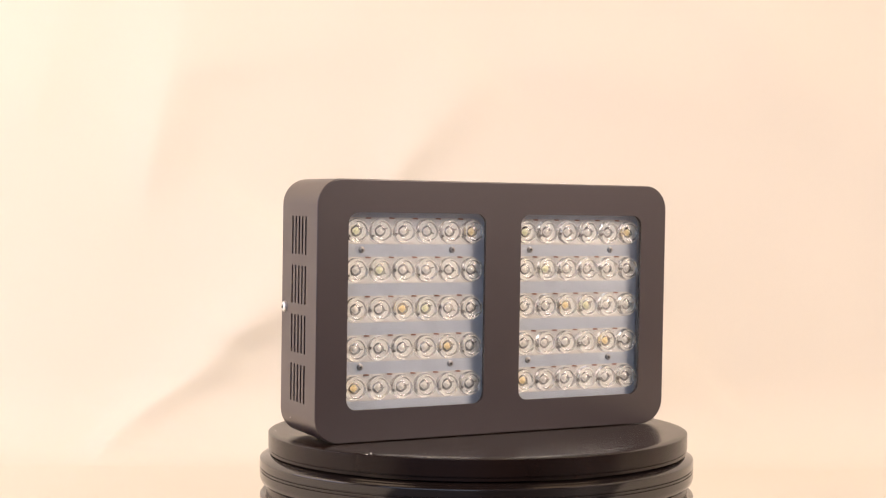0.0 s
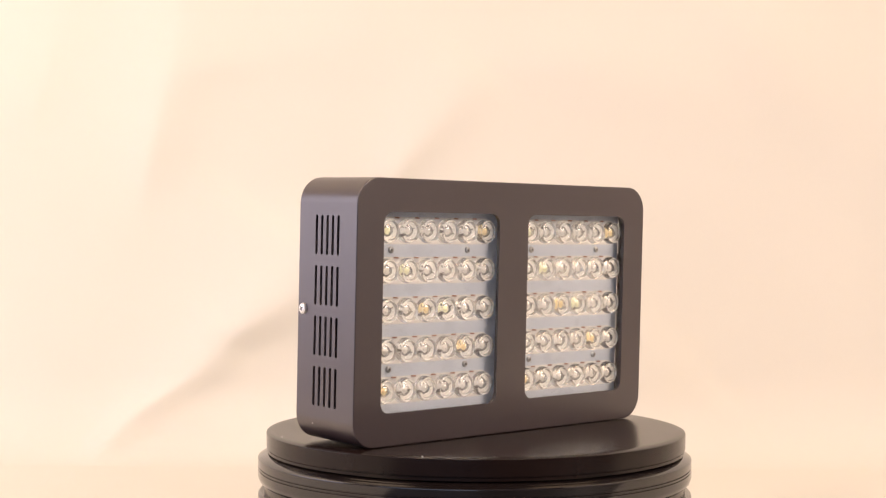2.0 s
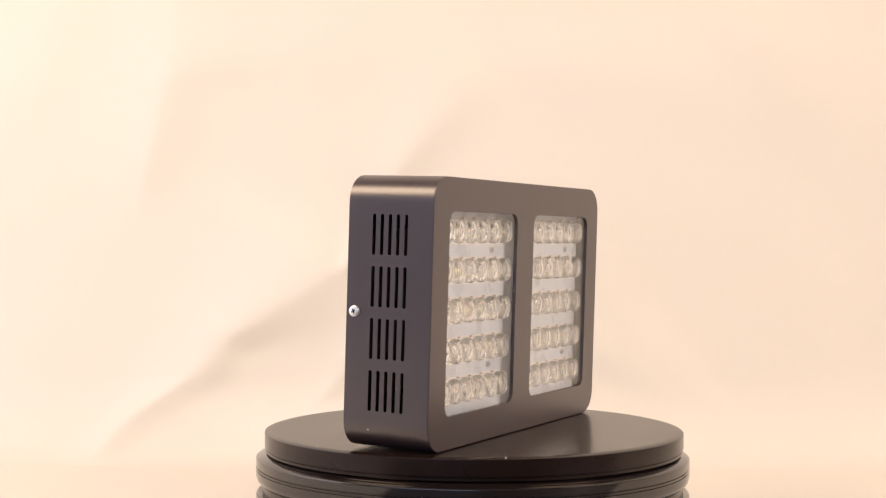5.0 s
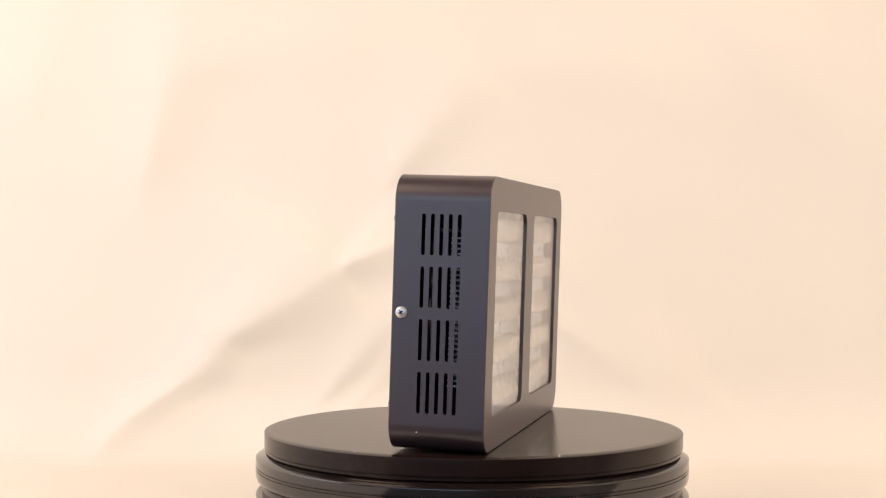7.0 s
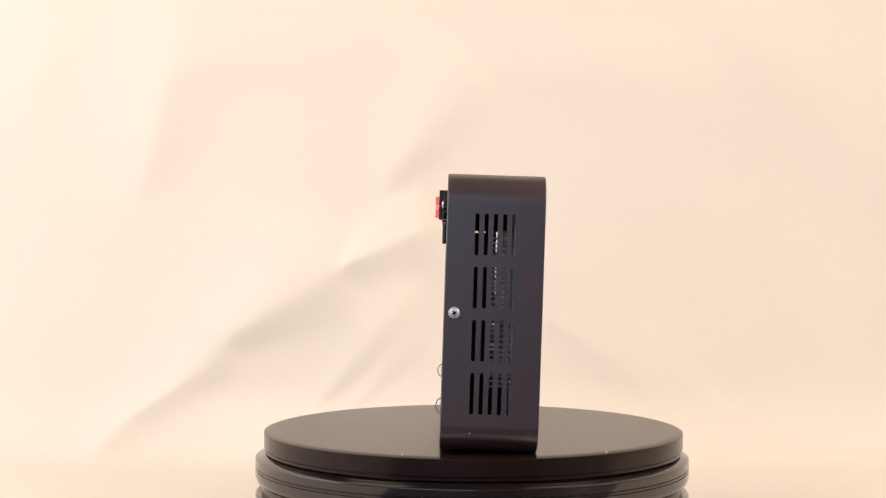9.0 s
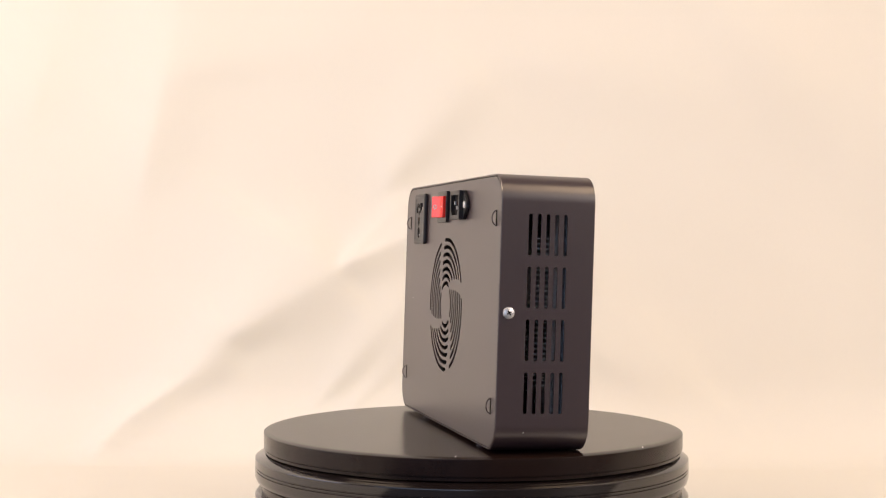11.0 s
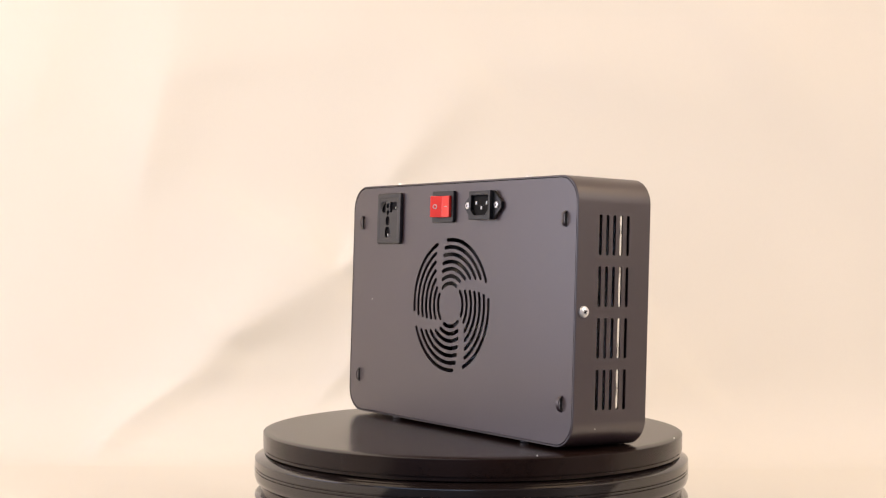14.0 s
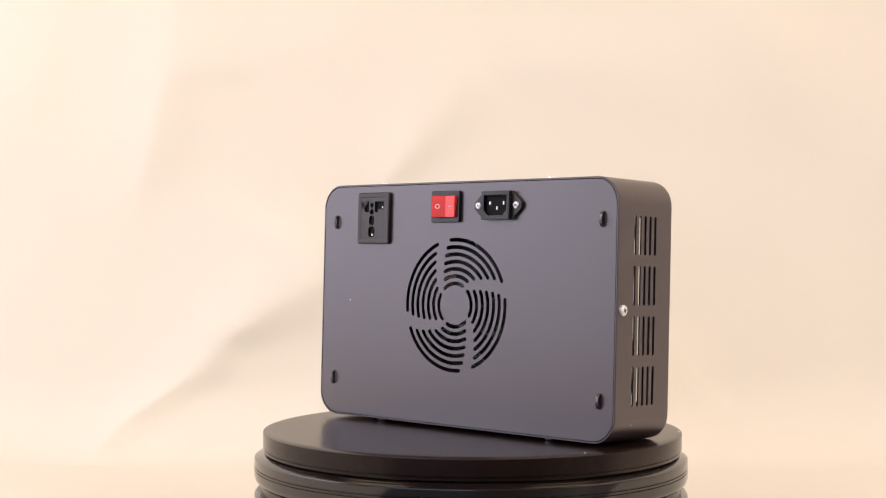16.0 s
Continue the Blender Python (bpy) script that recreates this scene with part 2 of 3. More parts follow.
def setting():
    backdrop_sheet()
    wall("floor", -2.5, -2.5, FLOOR_Z - 0.1, 2.5, 1.5, FLOOR_Z, "plain dark floor under the backdrop cloth")
    wall("ceiling", -2.6, -2.6, 2.2, 2.6, 1.6, 2.3, "plain painted ceiling")
    wall("wall_north", -2.6, 1.5, FLOOR_Z, 2.6, 1.6, 2.2, "plain painted wall behind the backdrop")
    walled("wall_west", [(-2.6, -2.5, FLOOR_Z, -2.5, -1.10, 2.2), (-2.6, 1.05, FLOOR_Z, -2.5, 1.5, 2.2),
                         (-2.6, -1.10, FLOOR_Z, -2.5, 1.05, -0.05), (-2.6, -1.10, 1.15, -2.5, 1.05, 2.2)])
    walled("wall_south", [(-2.6, -2.6, FLOOR_Z, -2.35, -2.5, 2.2), (0.25, -2.6, FLOOR_Z, 2.6, -2.5, 2.2),
                          (-2.35, -2.6, FLOOR_Z, 0.25, -2.5, -0.05), (-2.35, -2.6, 1.45, 0.25, -2.5, 2.2)])
    # Unlike the two windows above, the east opening is made up.
    walled("wall_east", [(2.5, -2.5, FLOOR_Z, 2.6, -2.25, 2.2), (2.5, -0.65, FLOOR_Z, 2.6, 1.5, 2.2),
                         (2.5, -2.25, FLOOR_Z, 2.6, -0.65, 0.85), (2.5, -2.25, 1.95, 2.6, -0.65, 2.2)])


# ---- turntable ----


def turntable():
    """A black display turntable: a thick platter turning on a ringed base."""
    top = thing("turntable", "black plastic display turntable with a ringed base", "turntable")
    platter = part("platter", turned([(0, -0.0176), (0.1748, -0.0176), (0.1752, -0.0172), (0.1752, -0.0150), (0.1748, -0.0147), (0.1748, -0.0142), (0.1759, -0.0138), (0.1760, -0.0019),
                                      (0.1759, -0.0014), (0.1755, -0.0011), (0.1735, -0.0006), (0.1715, -0.0002), (0.1690, 0), (0.10, 0), (0, 0)], 160), PLATTER, top,
                   "satin black round platter with faint scuffs")
    base = Matrix.Translation((-0.0011, 0, 0))
    part("gap_ring", turned([(0, -0.0190), (0.1640, -0.0190), (0.1640, -0.030), (0, -0.030)], 128, base), DARK, top)
    part("upper_ring", turned([(0.165, -0.0179), (0.1720, -0.0181), (0.1752, -0.0189), (0.1785, -0.0204), (0.1808, -0.0215), (0.1818, -0.0222), (0.1820, -0.0230), (0.1820, -0.0282),
                               (0.1812, -0.0286), (0.1812, -0.0291), (0.1820, -0.0295), (0.1820, -0.0306), (0.1812, -0.0310), (0.1812, -0.0315), (0.1820, -0.0319),
                               (0.1820, -0.0368), (0.1808, -0.0404), (0.1780, -0.0430), (0.165, -0.0440)], 160, base),
         GLOSS, top, "glossy black ring with two fine grooves")
    part("neck", turned([(0.165, -0.0435), (0.1768, -0.0435), (0.1766, -0.0515), (0.165, -0.0515)], 128, base), PLATTER, top)
    part("lower_ring", turned([(0.165, -0.0505), (0.1790, -0.0505), (0.1808, -0.0511), (0.1819, -0.0525), (0.1821, -0.100), (0.1800, FLOOR_Z + 0.006),
                               (0.10, FLOOR_Z + 0.006), (0, FLOOR_Z + 0.006)], 160, base), GLOSS, top, "glossy black lower ring on the cloth")
    # pale specks of dust near the platter's edge
    for a, r in ((28, 0.1725), (161, 0.170), (214, 0.1735)):
        p = Vector((r * math.cos(radians(a)), r * math.sin(radians(a)), 0.0))
        part("speck", turned([(0, 0.0004), (0.0004, 0.0003), (0.0005, -0.0006)], 8, Matrix.Translation(p)), WHITE, platter)
    return top, platter


# ---- grow light ----
LONG, DEEP, HIGH = 0.3268, 0.0723, 0.2055
ROUND = 0.0205
WINDOWS = ((0.0262, 0.0254, 0.1480, 0.1797), (0.1810, 0.0262, 0.3012, 0.1796))
SLOT_ROWS = (0.1608, 0.1219, 0.0830, 0.0441)
SLOT_COLS = [0.0499 - 0.00677 * i for i in range(5)]
EDGE = 0.0009
SKIN = 0.0013


def slot_holes():
    return [rounded(y - 0.00145, z - 0.0153, y + 0.00145, z + 0.0153, 0.0014, 5) for z in SLOT_ROWS for y in SLOT_COLS]


def housing_mesh():
    """The folded steel sleeve with its front face, round corners, window openings and side slots."""
    bm = bmesh.new()
    y0, y1 = 0.013, 0.059
    steps = [(EDGE * (1 - math.cos(radians(a))), EDGE * (1 - math.sin(radians(a)))) for a in range(0, 91, 15)]
    steps += [(y0, 0), (y1, 0), (DEEP - 0.0006, 0), (DEEP, 0.0005), (DEEP, SKIN), (y1, SKIN), (y0, SKIN), (0.0016, SKIN)]
    rings = []
    for y, inset in steps:
        line = rounded(inset, inset, LONG - inset, HIGH - inset, ROUND - inset, 10)
        rings.append([bm.verts.new((x, y, z)) for x, z in line])
    n = len(rings[0])
    for a, b in zip(rings, rings[1:]):
        for k in range(n):
            j = (k + 1) % n
            q = (a[k], a[j], b[j], b[k])
            side = abs(a[k].co.x - a[j].co.x) < 1e-7 and abs(a[k].co.z - a[j].co.z) > 0.1
            if side and abs(min(a[k].co.y, b[k].co.y) - y0) < 1e-6 and abs(max(a[k].co.y, b[k].co.y) - y1) < 1e-6:
                continue
            bm.faces.new(q)
    # slotted panels of both ends
    for x in (SKIN / 2, LONG - SKIN / 2):
        m = Matrix(((0, 0, 1, x), (1, 0, 0, 0), (0, 1, 0, 0), (0, 0, 0, 1)))
        plate(rounded(y0, ROUND, y1, HIGH - ROUND, 1e-5, 1), slot_holes(), SKIN, m, bm)
    # front face with the two window openings
    holes = [rounded(a, b, c, d, 0.0085, 8) for a, b, c, d in WINDOWS]
    plate(rounded(EDGE, EDGE, LONG - EDGE, HIGH - EDGE, ROUND - EDGE, 10), holes, 0.0016, pose(0, 0.0008, 0) @ UPRIGHT, bm)
    return bm


FAN_X, FAN_Z = 0.1650, 0.1019


def fan_slots():
    """Seven rings of arc slots in four quarters, with bowed pinwheel bars between."""
    out = []
    for i in range(7):
        r, w = 0.0181 + 0.0061 * i, 0.00165
        c = (0.0139, 0.0160, 0.0171, 0.0173, 0.0170, 0.0161, 0.0135)[i]
        g = (0.0022, 0.0042, 0.0052, 0.0058, 0.0064, 0.0070, 0.0076)[i]
        a0, a1 = math.asin((g - c) / r), math.acos((g + c) / r)
        for q in range(4):
            line = []
            for k in range(13):
                a = a0 + (a1 - a0) * k / 12 + q * math.pi / 2
                line.append(((r + w) * math.sin(a), (r + w) * math.cos(a)))
            for end, s in ((a1, 1), (a0, -1)):
                a = end + q * math.pi / 2
                c = (r * math.sin(a), r * math.cos(a))
                for k in range(1, 5):
                    t = math.pi * k / 5
                    rad, tan = math.cos(t) * s, math.sin(t) * s
                    line.append((c[0] + w * (rad * math.sin(a) + tan * math.cos(a)), c[1] + w * (rad * math.cos(a) - tan * math.sin(a))))
                if s == 1:
                    for k in range(12, -1, -1):
                        b = a0 + (a1 - a0) * k / 12 + q * math.pi / 2
                        line.append(((r - w) * math.sin(b), (r - w) * math.cos(b)))
            # seen from behind, x runs the other way
            out.append([(FAN_X - u, FAN_Z + v) for u, v in line])
    return out


def screw_mesh(radius, height):
    """A pan-head screw without its cross recess cut in, its head along z."""
    bm = turned([(0, 0), (radius, 0), (radius, height * 0.35), (radius * 0.9, height * 0.7), (radius * 0.62, height * 0.95), (radius * 0.3, height), (0, height)], 24)
    return bm


def cross_mesh(radius, height):
    # A raised dark cross gives the shade of the recess.
    bm = block(-radius * 0.42, -radius * 0.13, height * 0.9, radius * 0.42, radius * 0.13, height * 1.03, radius * 0.05)
    return block(-radius * 0.13, -radius * 0.42, height * 0.9, radius * 0.13, radius * 0.42, height * 1.04, radius * 0.05, into=bm)


def screw(name, place, turn, radius, height, parent, label="", spin=20, metal=STEEL):
    m = Matrix.Translation(place) @ turn @ pose(0, 0, 0, 0, 0, spin)
    head = part(name, merge(bmesh.new(), screw_mesh(radius, height), m), metal, parent, label)
    part("cross_shade", merge(bmesh.new(), cross_mesh(radius, height), m), DARK, head)
    return head


def hook_mesh(x, z):
    """A strip of the plate pressed out into a small arch."""
    bm = bmesh.new()
    prev = None
    for k in range(15):
        a = math.pi * k / 14
        ring = [bm.verts.new((x + sx, DEEP - 0.0008 + (0.0048 - s) * math.sin(a), z + (0.0062 - s) * math.cos(a)))
                for s, sx in ((0, -0.0012), (0, 0.0014), (0.0007, 0.0014), (0.0007, -0.0012))]
        if prev:
            for i in range(4):
                bm.faces.new((prev[i], prev[(i + 1) % 4], ring[(i + 1) % 4], ring[i]))
        prev = ring
    return bm


LED_X = ((0.0368, 0.1396), (0.1905, 0.2930))
LED_Z = (0.1651, 0.0413)
BOARD_Y = 0.0118


def die_mesh():
    """Dark solder tabs and the bond frame of an LED under its lens."""
    bm = block(0.0034, -0.0016, -0.0004, 0.0054, -0.0006, 0.0003, 0.0001)
    return block(-0.0052, -0.0014, -0.0024, -0.0034, -0.0006, -0.0008, 0.0001, into=bm)


def circuit_boards(light):
    """Two white boards, each with five rows of six lensed LEDs."""
    lens_profile = [(0.0, 0.0040), (0.0016, 0.0038), (0.0028, 0.0031), (0.0036, 0.0018), (0.0039, 0.0), (0.0094, 0.0), (0.0097, 0.0006), (0.0098, 0.0022),
                    (0.0097, 0.0040), (0.0094, 0.0053), (0.0089, 0.0062), (0.0082, 0.0067), (0.0076, 0.0067), (0.0071, 0.0062), (0.0068, 0.0053), (0.0062, 0.0051),
                    (0.0050, 0.0057), (0.0034, 0.0063), (0.0017, 0.0066), (0, 0.0067)]
    lens_bm = turned(lens_profile, 36, FACE_FRONT)
    for v in lens_bm.verts:
        rad, a = math.hypot(v.co.x, v.co.z), math.atan2(v.co.z, v.co.x)
        if 0.0012 < rad < 0.0085:
            k = 1 + (0.05 if rad < 0.0040 else 0.018) * math.cos(4 * a + 0.6) + 0.012 * math.cos(3 * a + 1.9)
            v.co.x, v.co.z = v.co.x * k, v.co.z * k
    lens_me = finish(lens_bm, "lens", LENS)
    pack = turned([(0, 0.0002), (0.0040, 0.0002), (0.0040, 0.0008), (0.0027, 0.0011), (0.0021, 0.0010), (0.0019, 0.0016), (0.0010, 0.0021), (0, 0.0022)], 16, FACE_FRONT)
    kinds = []
    for m in (PACKAGE, AMBER, LEMON):
        me = finish(pack.copy(), "led_chip", m)
        kinds.append(me)
    pack.free()
    collar_me = finish(turned([(0.0094, 0.0), (0.0094, 0.0006), (0.0100, 0.0006), (0.0103, 0.0004), (0.0104, 0.0)], 28, FACE_FRONT), "collar", COLLAR_HALO)
    base_me = finish(turned([(0, 0.0004), (0.0086, 0.0004), (0.0090, 0.0003), (0.0091, 0.0)], 28, FACE_FRONT), "led_base", TINNED)
    die_me = finish(die_mesh(), "die", DIE)
    bar_me = finish(block(-0.0022, -0.0004, -0.0006, 0.0022, 0.0002, 0.0006), "print_mark", MARK)
    tone = {(0, 0, 0): 2, (0, 0, 5): 1, (0, 1, 1): 2, (0, 2, 2): 1, (0, 2, 3): 2, (0, 3, 4): 1, (0, 4, 0): 1,
            (1, 0, 0): 2, (1, 0, 5): 1, (1, 1, 1): 2, (1, 2, 2): 1, (1, 2, 3): 2, (1, 3, 4): 1, (1, 4, 0): 1}
    rng = random.Random(4)
    for b, (xa, xb) in enumerate(LED_X):
        wx0, wz0, wx1, wz1 = WINDOWS[b]
        board = part("circuit_board", plate(rounded((0.0272, 0.1647)[b], 0.014, (0.1641, 0.3050)[b], 0.191, 0.002, 3), [], 0.0016, pose(0, BOARD_Y + 0.0008, 0) @ UPRIGHT),
                     BOARD, light, "pale bluish circuit board with rows of clear LED lenses")
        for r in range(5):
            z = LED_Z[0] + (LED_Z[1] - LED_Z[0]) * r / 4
            # White band painted where light spills round a row of lenses.
            part("halo_strip", plate(rounded(xa - 0.0112, z - 0.0106, xb + 0.0112, z + 0.0106, 0.0100, 8), [], 0.0003, pose(0, BOARD_Y - 0.0001, 0) @ UPRIGHT),
                 COLLAR_HALO, board, "white strip in place of the light the lenses throw on the board")
            for c in range(6):
                x, z = xa + (xb - xa) * c / 5, LED_Z[0] + (LED_Z[1] - LED_Z[0]) * r / 4
                lens = part("lens", lens_me, LENS, board)
                chip = part("led_chip", kinds[tone.get((b, r, c), 0)], PACKAGE, board)
                die = part("die", die_me, DIE, board)
                collar = part("collar", collar_me, COLLAR_HALO, board)
                base = part("led_base", base_me, TINNED, board)
                bar = part("print_mark", bar_me, MARK, board)
                for ob in (lens, chip, die, collar, base):
                    ob.location = (x, BOARD_Y, z)
                collar.location.y -= 0.00012 * (c % 2)
                lens.location.y -= 0.0008
                lens.visible_shadow = False
                die.location.x += rng.uniform(-0.0006, 0.0006)
                die.rotation_euler.y = rng.uniform(-0.5, 0.5)
                bar.location = (x - 0.0095, BOARD_Y - 0.0007, z + 0.0100)
                bar.rotation_euler.y = 0.06
        mid = (wx0 + wx1) / 2 - 0.0043
        for sx in (-0.0402, 0.0402):
            for z in (0.1502, 0.0578):
                screw("board_screw", (mid + sx, BOARD_Y, z), FACE_FRONT, 0.0026, 0.0018, board, spin=rng.uniform(0, 90), metal=NICKEL)


def heat_sink_mesh():
    """A base plate behind the boards with short fins near both ends."""
    bm = block(0.0285, 0.0145, 0.020, LONG - 0.0175, 0.0215, 0.186)
    for x0 in (0.034, 0.262):
        z = 0.046
        while z < 0.162:
            block(x0, 0.0215, z, x0 + 0.028, 0.0365, z + 0.0012, into=bm)
            z += 0.0040
    return bm


def fan_blade_mesh(k):
    blade = bmesh.new()
    rows = []
    for i in range(5):
        r = 0.0185 + 0.009 * i
        a = radians(5 + 6 * i)
        rows.append([blade.verts.new((r * math.cos(a + s), r * math.sin(a + s), h)) for s, h in ((-0.32, 0.0), (0.0, 0.005), (0.34, 0.012))])
    for p, q in zip(rows, rows[1:]):
        for i in range(2):
            blade.faces.new((p[i], p[i + 1], q[i + 1], q[i]))
    bmesh.ops.solidify(blade, geom=list(blade.faces), thickness=0.0012)
    bmesh.ops.rotate(blade, verts=blade.verts, cent=(0, 0, 0), matrix=Matrix.Rotation(k * math.tau / 7, 3, "Z"))
    return blade


def back_fittings(light, back):
    """Socket, rocker switch and mains inlet along the top of the back plate."""
    y = DEEP
    # universal socket
    holes = [[(0.2772, 0.1900), (0.2664, 0.1910), (0.2664, 0.1805), (0.2714, 0.1810), (0.2725, 0.1838), (0.2772, 0.1843)],
             [(0.2590, 0.1900), (0.2480, 0.1900), (0.2480, 0.1832), (0.2550, 0.1832), (0.2555, 0.1805), (0.2590, 0.1810)],
             disc_outline(0.2627, 0.1868, 0.0022, 14), disc_outline(0.2627, 0.1808, 0.0025, 14),
             rounded(0.2594, 0.1692, 0.2660, 0.1776, 0.0030, 5), rounded(0.2588, 0.1584, 0.2668, 0.1682, 0.0036, 5)]
    rim = plate(rounded(0.2430, 0.1540, 0.2792, 0.1968, 0.0012, 3), [rounded(0.2458, 0.1568, 0.2788 - 0.0024, 0.1940, 0.0008, 3)], 0.0034,
                pose(0, y + 0.0017, 0) @ UPRIGHT, bevel=0.0012)
    socket = part("power_socket", rim, CHARCOAL, light, "charcoal plastic universal mains socket")
    part("socket_face", plate(rounded(0.2452, 0.1562, 0.2770, 0.1946, 0.0010, 3), holes, 0.0026, pose(0, y + 0.0018, 0) @ UPRIGHT), CHARCOAL, socket)
    part("socket_floor", block(0.2440, y + 0.0004, 0.1550, 0.2782, y + 0.0012, 0.1958), DARK, socket)
    part("contact", block(0.2618, y + 0.0012, 0.1600, 0.2630, y + 0.0026, 0.1618), STEEL, socket)
    part("contact", block(0.2492, y + 0.0012, 0.1840, 0.2504, y + 0.0030, 0.1858), STEEL, socket)
    # rocker switch
    bm = plate(rounded(0.1605, 0.1715, 0.1910, 0.1970, 0.0012, 3), [rounded(0.1630, 0.1748, 0.1882, 0.1936, 0.0006, 2)], 0.0030, pose(0, y + 0.0015, 0) @ UPRIGHT, bevel=0.0005)
    switch = part("rocker_switch", bm, PLASTIC, light, "black bezel of the red rocker switch")
    bm = bmesh.new()
    line = [(0.1628, 0.0056), (0.1735, 0.0048), (0.1742, 0.0050), (0.1844, 0.0100), (0.1844, 0.0), (0.1628, 0.0)]
    lo = [bm.verts.new((x, y + d, 0.1752)) for x, d in line]
    hi = [bm.verts.new((x, y + d, 0.1932)) for x, d in line]
    bm.faces.new(lo), bm.faces.new(hi)
    for k in range(len(line)):
        j = (k + 1) % len(line)
        bm.faces.new((lo[k], lo[j], hi[j], hi[k]))
    bmesh.ops.recalc_face_normals(bm, faces=bm.faces)
    bmesh.ops.bevel(bm, geom=list(bm.edges), offset=0.0005, segments=2, profile=0.5, affect="EDGES")
    rocker = part("rocker", bm, RED, switch, "bright red rocker tipped to one side")
    slant = math.degrees(math.atan2(0.0050, 0.0102))
    ring = turned([(0.0014, 0.0), (0.0020, 0.0), (0.0020, 0.0003), (0.0014, 0.0003), (0.0014, 0.0)], 20)
    part("off_mark", merge(bmesh.new(), ring, Matrix.Translation((0.1800, y + 0.00785, 0.1842)) @ pose(0, 0, 0, 0, 0, slant) @ FACE_BACK), WHITE, rocker)
    part("on_mark", block(0.1660, y + 0.0048, 0.1840, 0.1700, y + 0.00545, 0.1844), WHITE, rocker)
    # mains inlet
    cx, cz = 0.1180, 0.1843
    flange = [(cx - 0.0245, cz + 0.0022), (cx - 0.0150, cz + 0.0108), (cx + 0.0150, cz + 0.0108), (cx + 0.0245, cz + 0.0022),
              (cx + 0.0245, cz - 0.0022), (cx + 0.0150, cz - 0.0108), (cx - 0.0150, cz - 0.0108), (cx - 0.0245, cz - 0.0022)]
    inlet = part("mains_inlet", plate(flange, [], 0.0030, pose(0, y + 0.0015, 0) @ UPRIGHT, bevel=0.0006), PLASTIC, light, "black three-pin mains inlet")
    shell = [(cx - 0.0142, cz + 0.0112), (cx + 0.0142, cz + 0.0112), (cx + 0.0142, cz - 0.0112), (cx - 0.0142, cz - 0.0112)]
    bore = [(cx - 0.0124, cz + 0.0086), (cx + 0.0124, cz + 0.0086), (cx + 0.0124, cz - 0.0040), (cx + 0.0080, cz - 0.0086), (cx - 0.0080, cz - 0.0086), (cx - 0.0124, cz - 0.0040)]
    part("inlet_shell", plate(shell, [bore], 0.0062, pose(0, y + 0.0034, 0) @ UPRIGHT, bevel=0.0005), PLASTIC, inlet)
    # Shallow floor; its near-black stands for the shade of a deeper bore.
    part("inlet_floor", block(cx - 0.0135, y + 0.0030, cz - 0.0098, cx + 0.0135, y + 0.0034, cz + 0.0098), DARK, inlet)
    for px, pz in ((0.1244, 0.1862), (0.1100, 0.1862), (0.1172, 0.1822)):
        part("pin", block(px - 0.0008, y + 0.0034, pz - 0.0014, px + 0.0008, y + 0.0050, pz + 0.0014, 0.0003), STEEL, inlet)
    for sx in (0.1383, 0.0985):
        screw("inlet_screw", (sx, y + 0.0030, cz), FACE_BACK, 0.0029, 0.0013, inlet, spin=35)


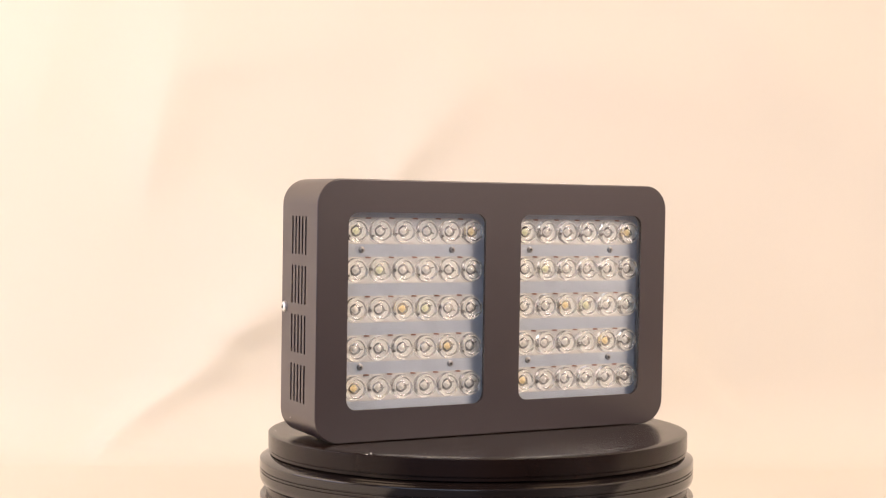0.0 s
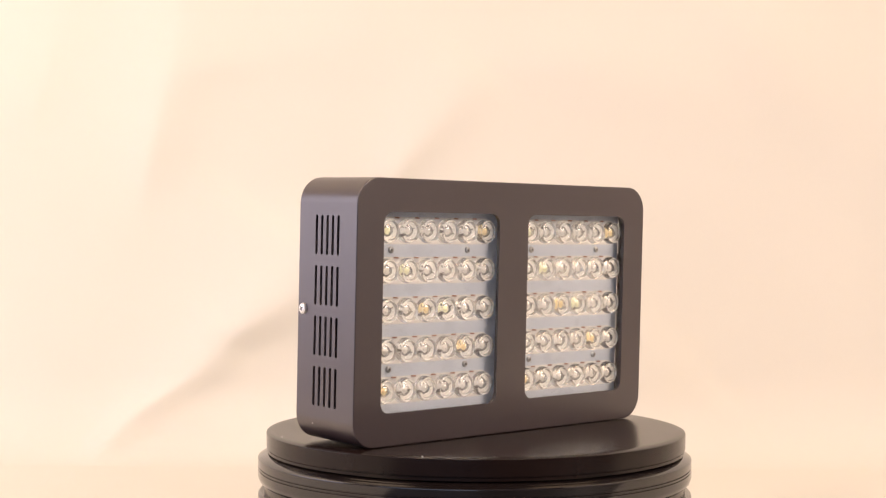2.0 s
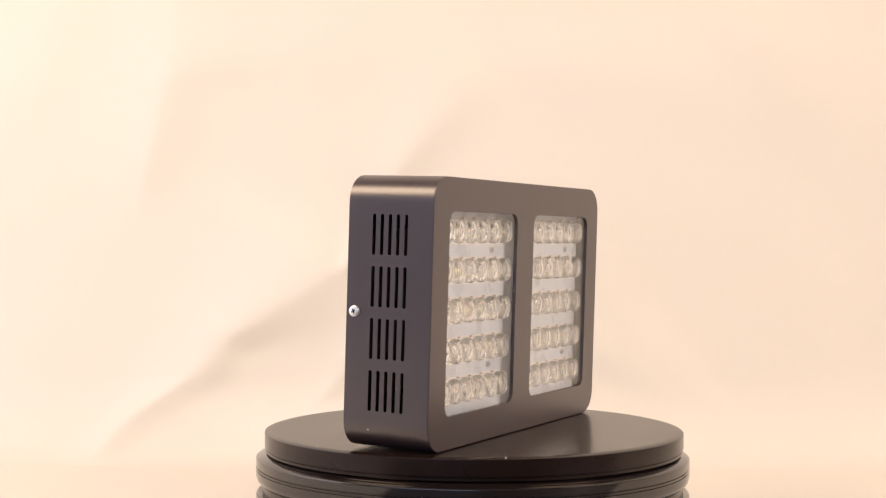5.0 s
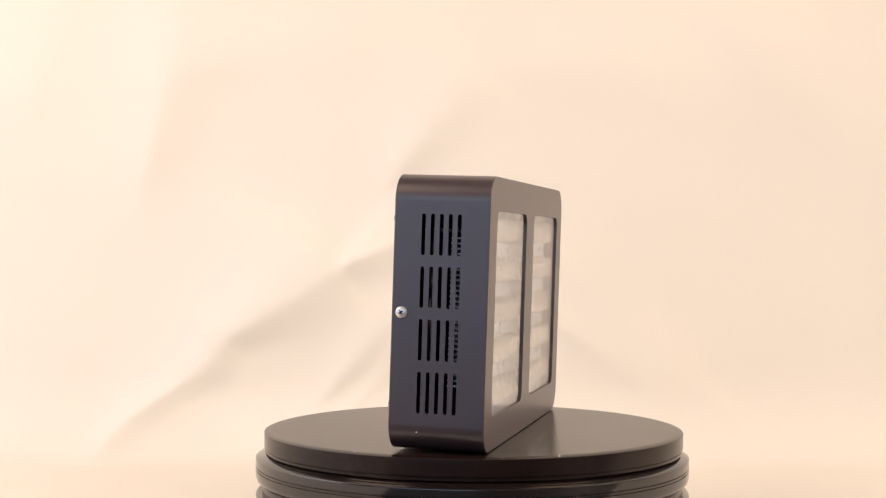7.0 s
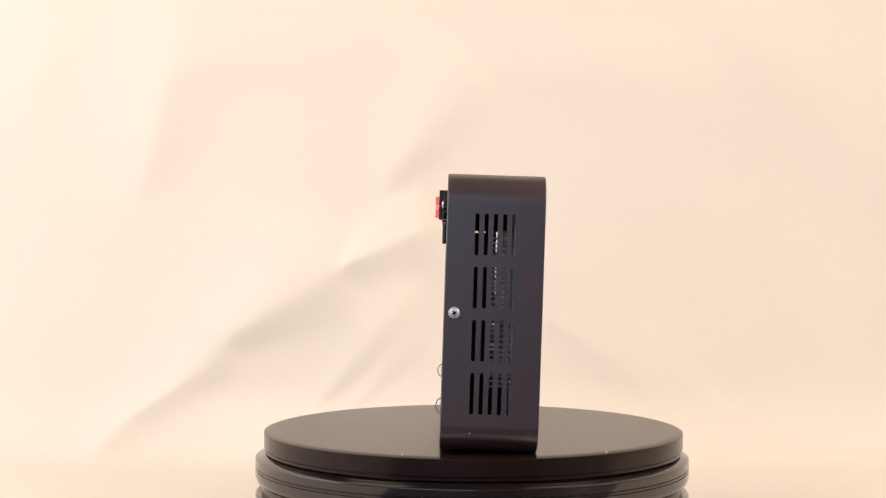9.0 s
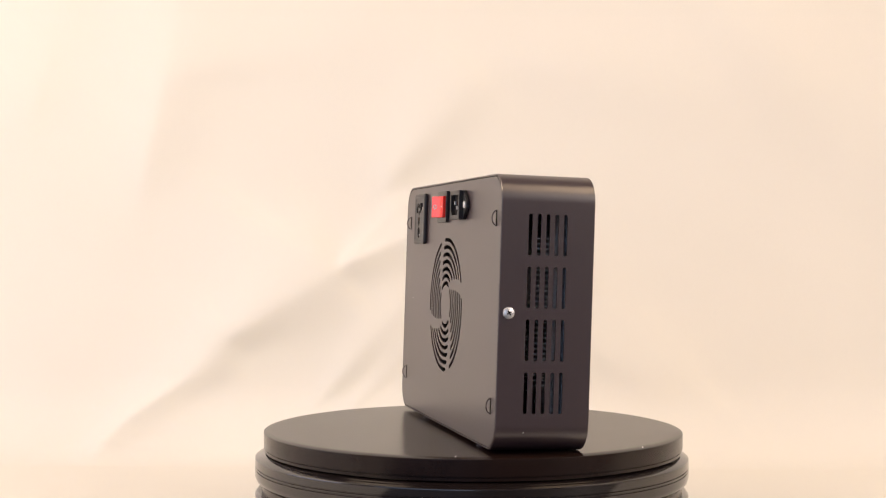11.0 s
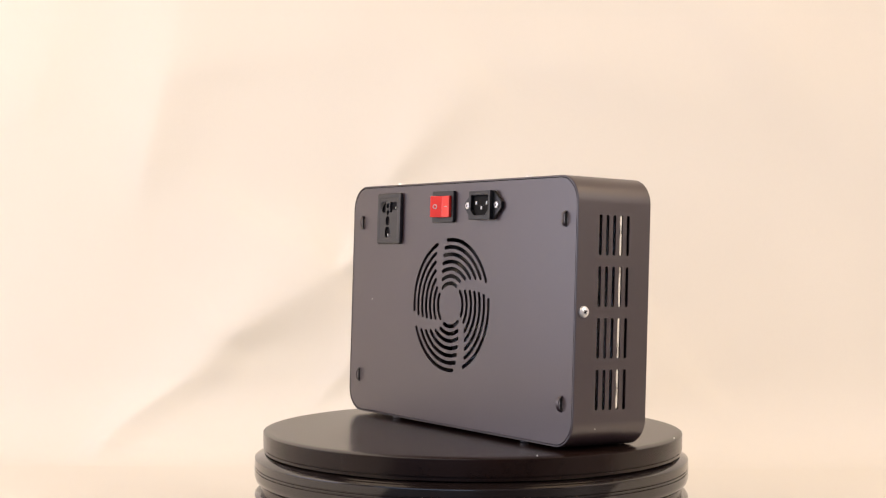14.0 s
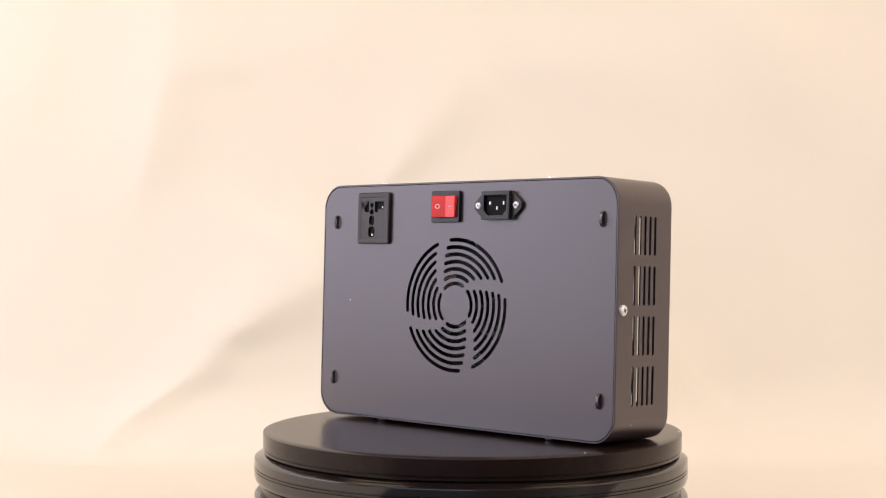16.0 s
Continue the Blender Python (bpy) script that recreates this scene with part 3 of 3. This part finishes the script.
def grow_light():
    """A boxy LED grow light in a dark steel housing, standing on its long side."""
    light = thing("grow_light", "dark grey steel LED grow light standing on the turntable", "grow light")
    housing = part("housing", housing_mesh(), COAT, light, "dark grey powder-coated steel housing with slotted ends", smooth=32)
    part("speck", turned([(0, 0.0002), (0.0004, 0.0001), (0.0005, -0.0002)], 8, Matrix.Translation((0, 0.0506, 0.0149)) @ FACE_SIDE), WHITE, housing)
    bm = plate(rounded(SKIN + 0.0007, SKIN + 0.0007, LONG - SKIN - 0.0007, HIGH - SKIN - 0.0007, ROUND - SKIN, 10), fan_slots(), 0.0012,
               pose(0, DEEP - 0.0007, 0) @ UPRIGHT)
    back = part("back_plate", bm, COAT, light, "dark grey back plate with arc-shaped fan slots")
    part("speck", turned([(0, 0.0002), (0.0004, 0.0001), (0.0005, -0.0002)], 8, Matrix.Translation((0.2905, DEEP - 0.0001, 0.1030)) @ FACE_BACK), WHITE, back)
    # Dark sheet behind the seam round the plate, for the shade in it.
    part("gap_shade", plate(rounded(SKIN, SKIN, LONG - SKIN, HIGH - SKIN, ROUND - SKIN, 10), [rounded(0.006, 0.006, LONG - 0.006, HIGH - 0.006, 0.015, 8)], 0.0006,
                            pose(0, DEEP - 0.0024, 0) @ UPRIGHT), DARK, back)
    for x, z in ((0.3094, 0.1723), (0.0143, 0.1723), (0.3094, 0.0330), (0.0143, 0.0330)):
        part("hook_loop", hook_mesh(x, z), COAT, back, "thin steel loop standing out from the plate")
        # No slit is cut: a dark patch on the plate gives its shade.
        part("slit_shade", block(x - 0.0014, DEEP - 0.0004, z - 0.0056, x + 0.0014, DEEP + 0.0001, z + 0.0056), DARK, back)
    for (x0, z0, x1, z1) in WINDOWS:
        part("window_lip", plate(rounded(x0 - 0.0018, z0 - 0.0018, x1 + 0.0018, z1 + 0.0018, 0.0100, 8), [rounded(x0, z0, x1, z1, 0.0085, 8)], 0.0014,
                                 pose(0, 0.0024, 0) @ UPRIGHT), COAT, light)
        pane = part("window_pane", plate(rounded(x0 + 0.0001, z0 + 0.0001, x1 - 0.0001, z1 - 0.0001, 0.0084, 6), [], 0.0010, pose(0, 0.0020, 0) @ UPRIGHT), COVER, light,
                    "clear glossy window pane over the LEDs")
        pane.visible_shadow = False
    circuit_boards(light)
    # Two added blocks keep light from passing through the end slots.
    part("light_block", block(0.060, 0.0235, 0.1655, 0.262, 0.0665, 0.1985, 0.002), DARK, light, "dark block added inside the housing to stop light through the slots")
    part("light_block", block(0.060, 0.0235, 0.0065, 0.262, 0.0665, 0.0385, 0.002), DARK, light, "dark block added inside the housing to stop light through the slots")
    part("heat_sink", heat_sink_mesh(), ALU, light, "bare aluminium finned heat sink")
    m = Matrix.Translation((FAN_X, 0.0515, FAN_Z)) @ FACE_BACK
    fan = part("fan", turned([(0, -0.004), (0.017, -0.004), (0.019, -0.002), (0.019, 0.013), (0, 0.013)], 32, m), PLASTIC, light, "black fan behind the back slots")
    for k in range(7):
        part("fan_blade", merge(bmesh.new(), fan_blade_mesh(k), m), PLASTIC, fan)
    part("fan_frame", plate(rounded(FAN_X - 0.061, FAN_Z - 0.061, FAN_X + 0.061, FAN_Z + 0.061, 0.006, 4), [disc_outline(FAN_X, FAN_Z, 0.0575, 48)], 0.0305,
                            pose(0, 0.0530, 0) @ UPRIGHT), PLASTIC, light)
    screw("side_screw", (0.0, 0.0648, 0.1028), FACE_SIDE, 0.0044, 0.0024, light, "bright zinc-plated pan-head screw", 30)
    for x in (0.2600, 0.0725):
        screw("top_screw", (x, 0.0630, HIGH), pose(0, 0, 0), 0.0036, 0.0020, light)
        screw("bottom_screw", (x - 0.004, 0.0640, 0.0), pose(0, 0, 0, 180), 0.0036, 0.0020, light)
    back_fittings(light, back)
    return light


setting()
TURNTABLE, PLATTER_DISC = turntable()
LIGHT = grow_light()


def angle(t):
    """The turntable's angle in degrees at t seconds."""
    return 29.030 + 7.1511 * t - 0.05200 * t ** 2 + 0.002679 * t ** 3 + 0.0000467 * t ** 4 - 0.000005162 * t ** 5


def motions():
    """The platter turns at a steady pace and carries the light round."""
    seat = Matrix.Translation((-0.1674, -0.0443, 0.0003)) @ Matrix.Rotation(radians(1.778), 4, "X")
    times = [0, 2, 4, 6, 8, 10, 12, 14, 16]
    walk(PLATTER_DISC, [(t, Matrix.Rotation(radians(angle(t)), 4, "Z")) for t in times])
    walk(LIGHT, [(t, Matrix.Rotation(radians(angle(t)), 4, "Z") @ seat) for t in times])


motions()
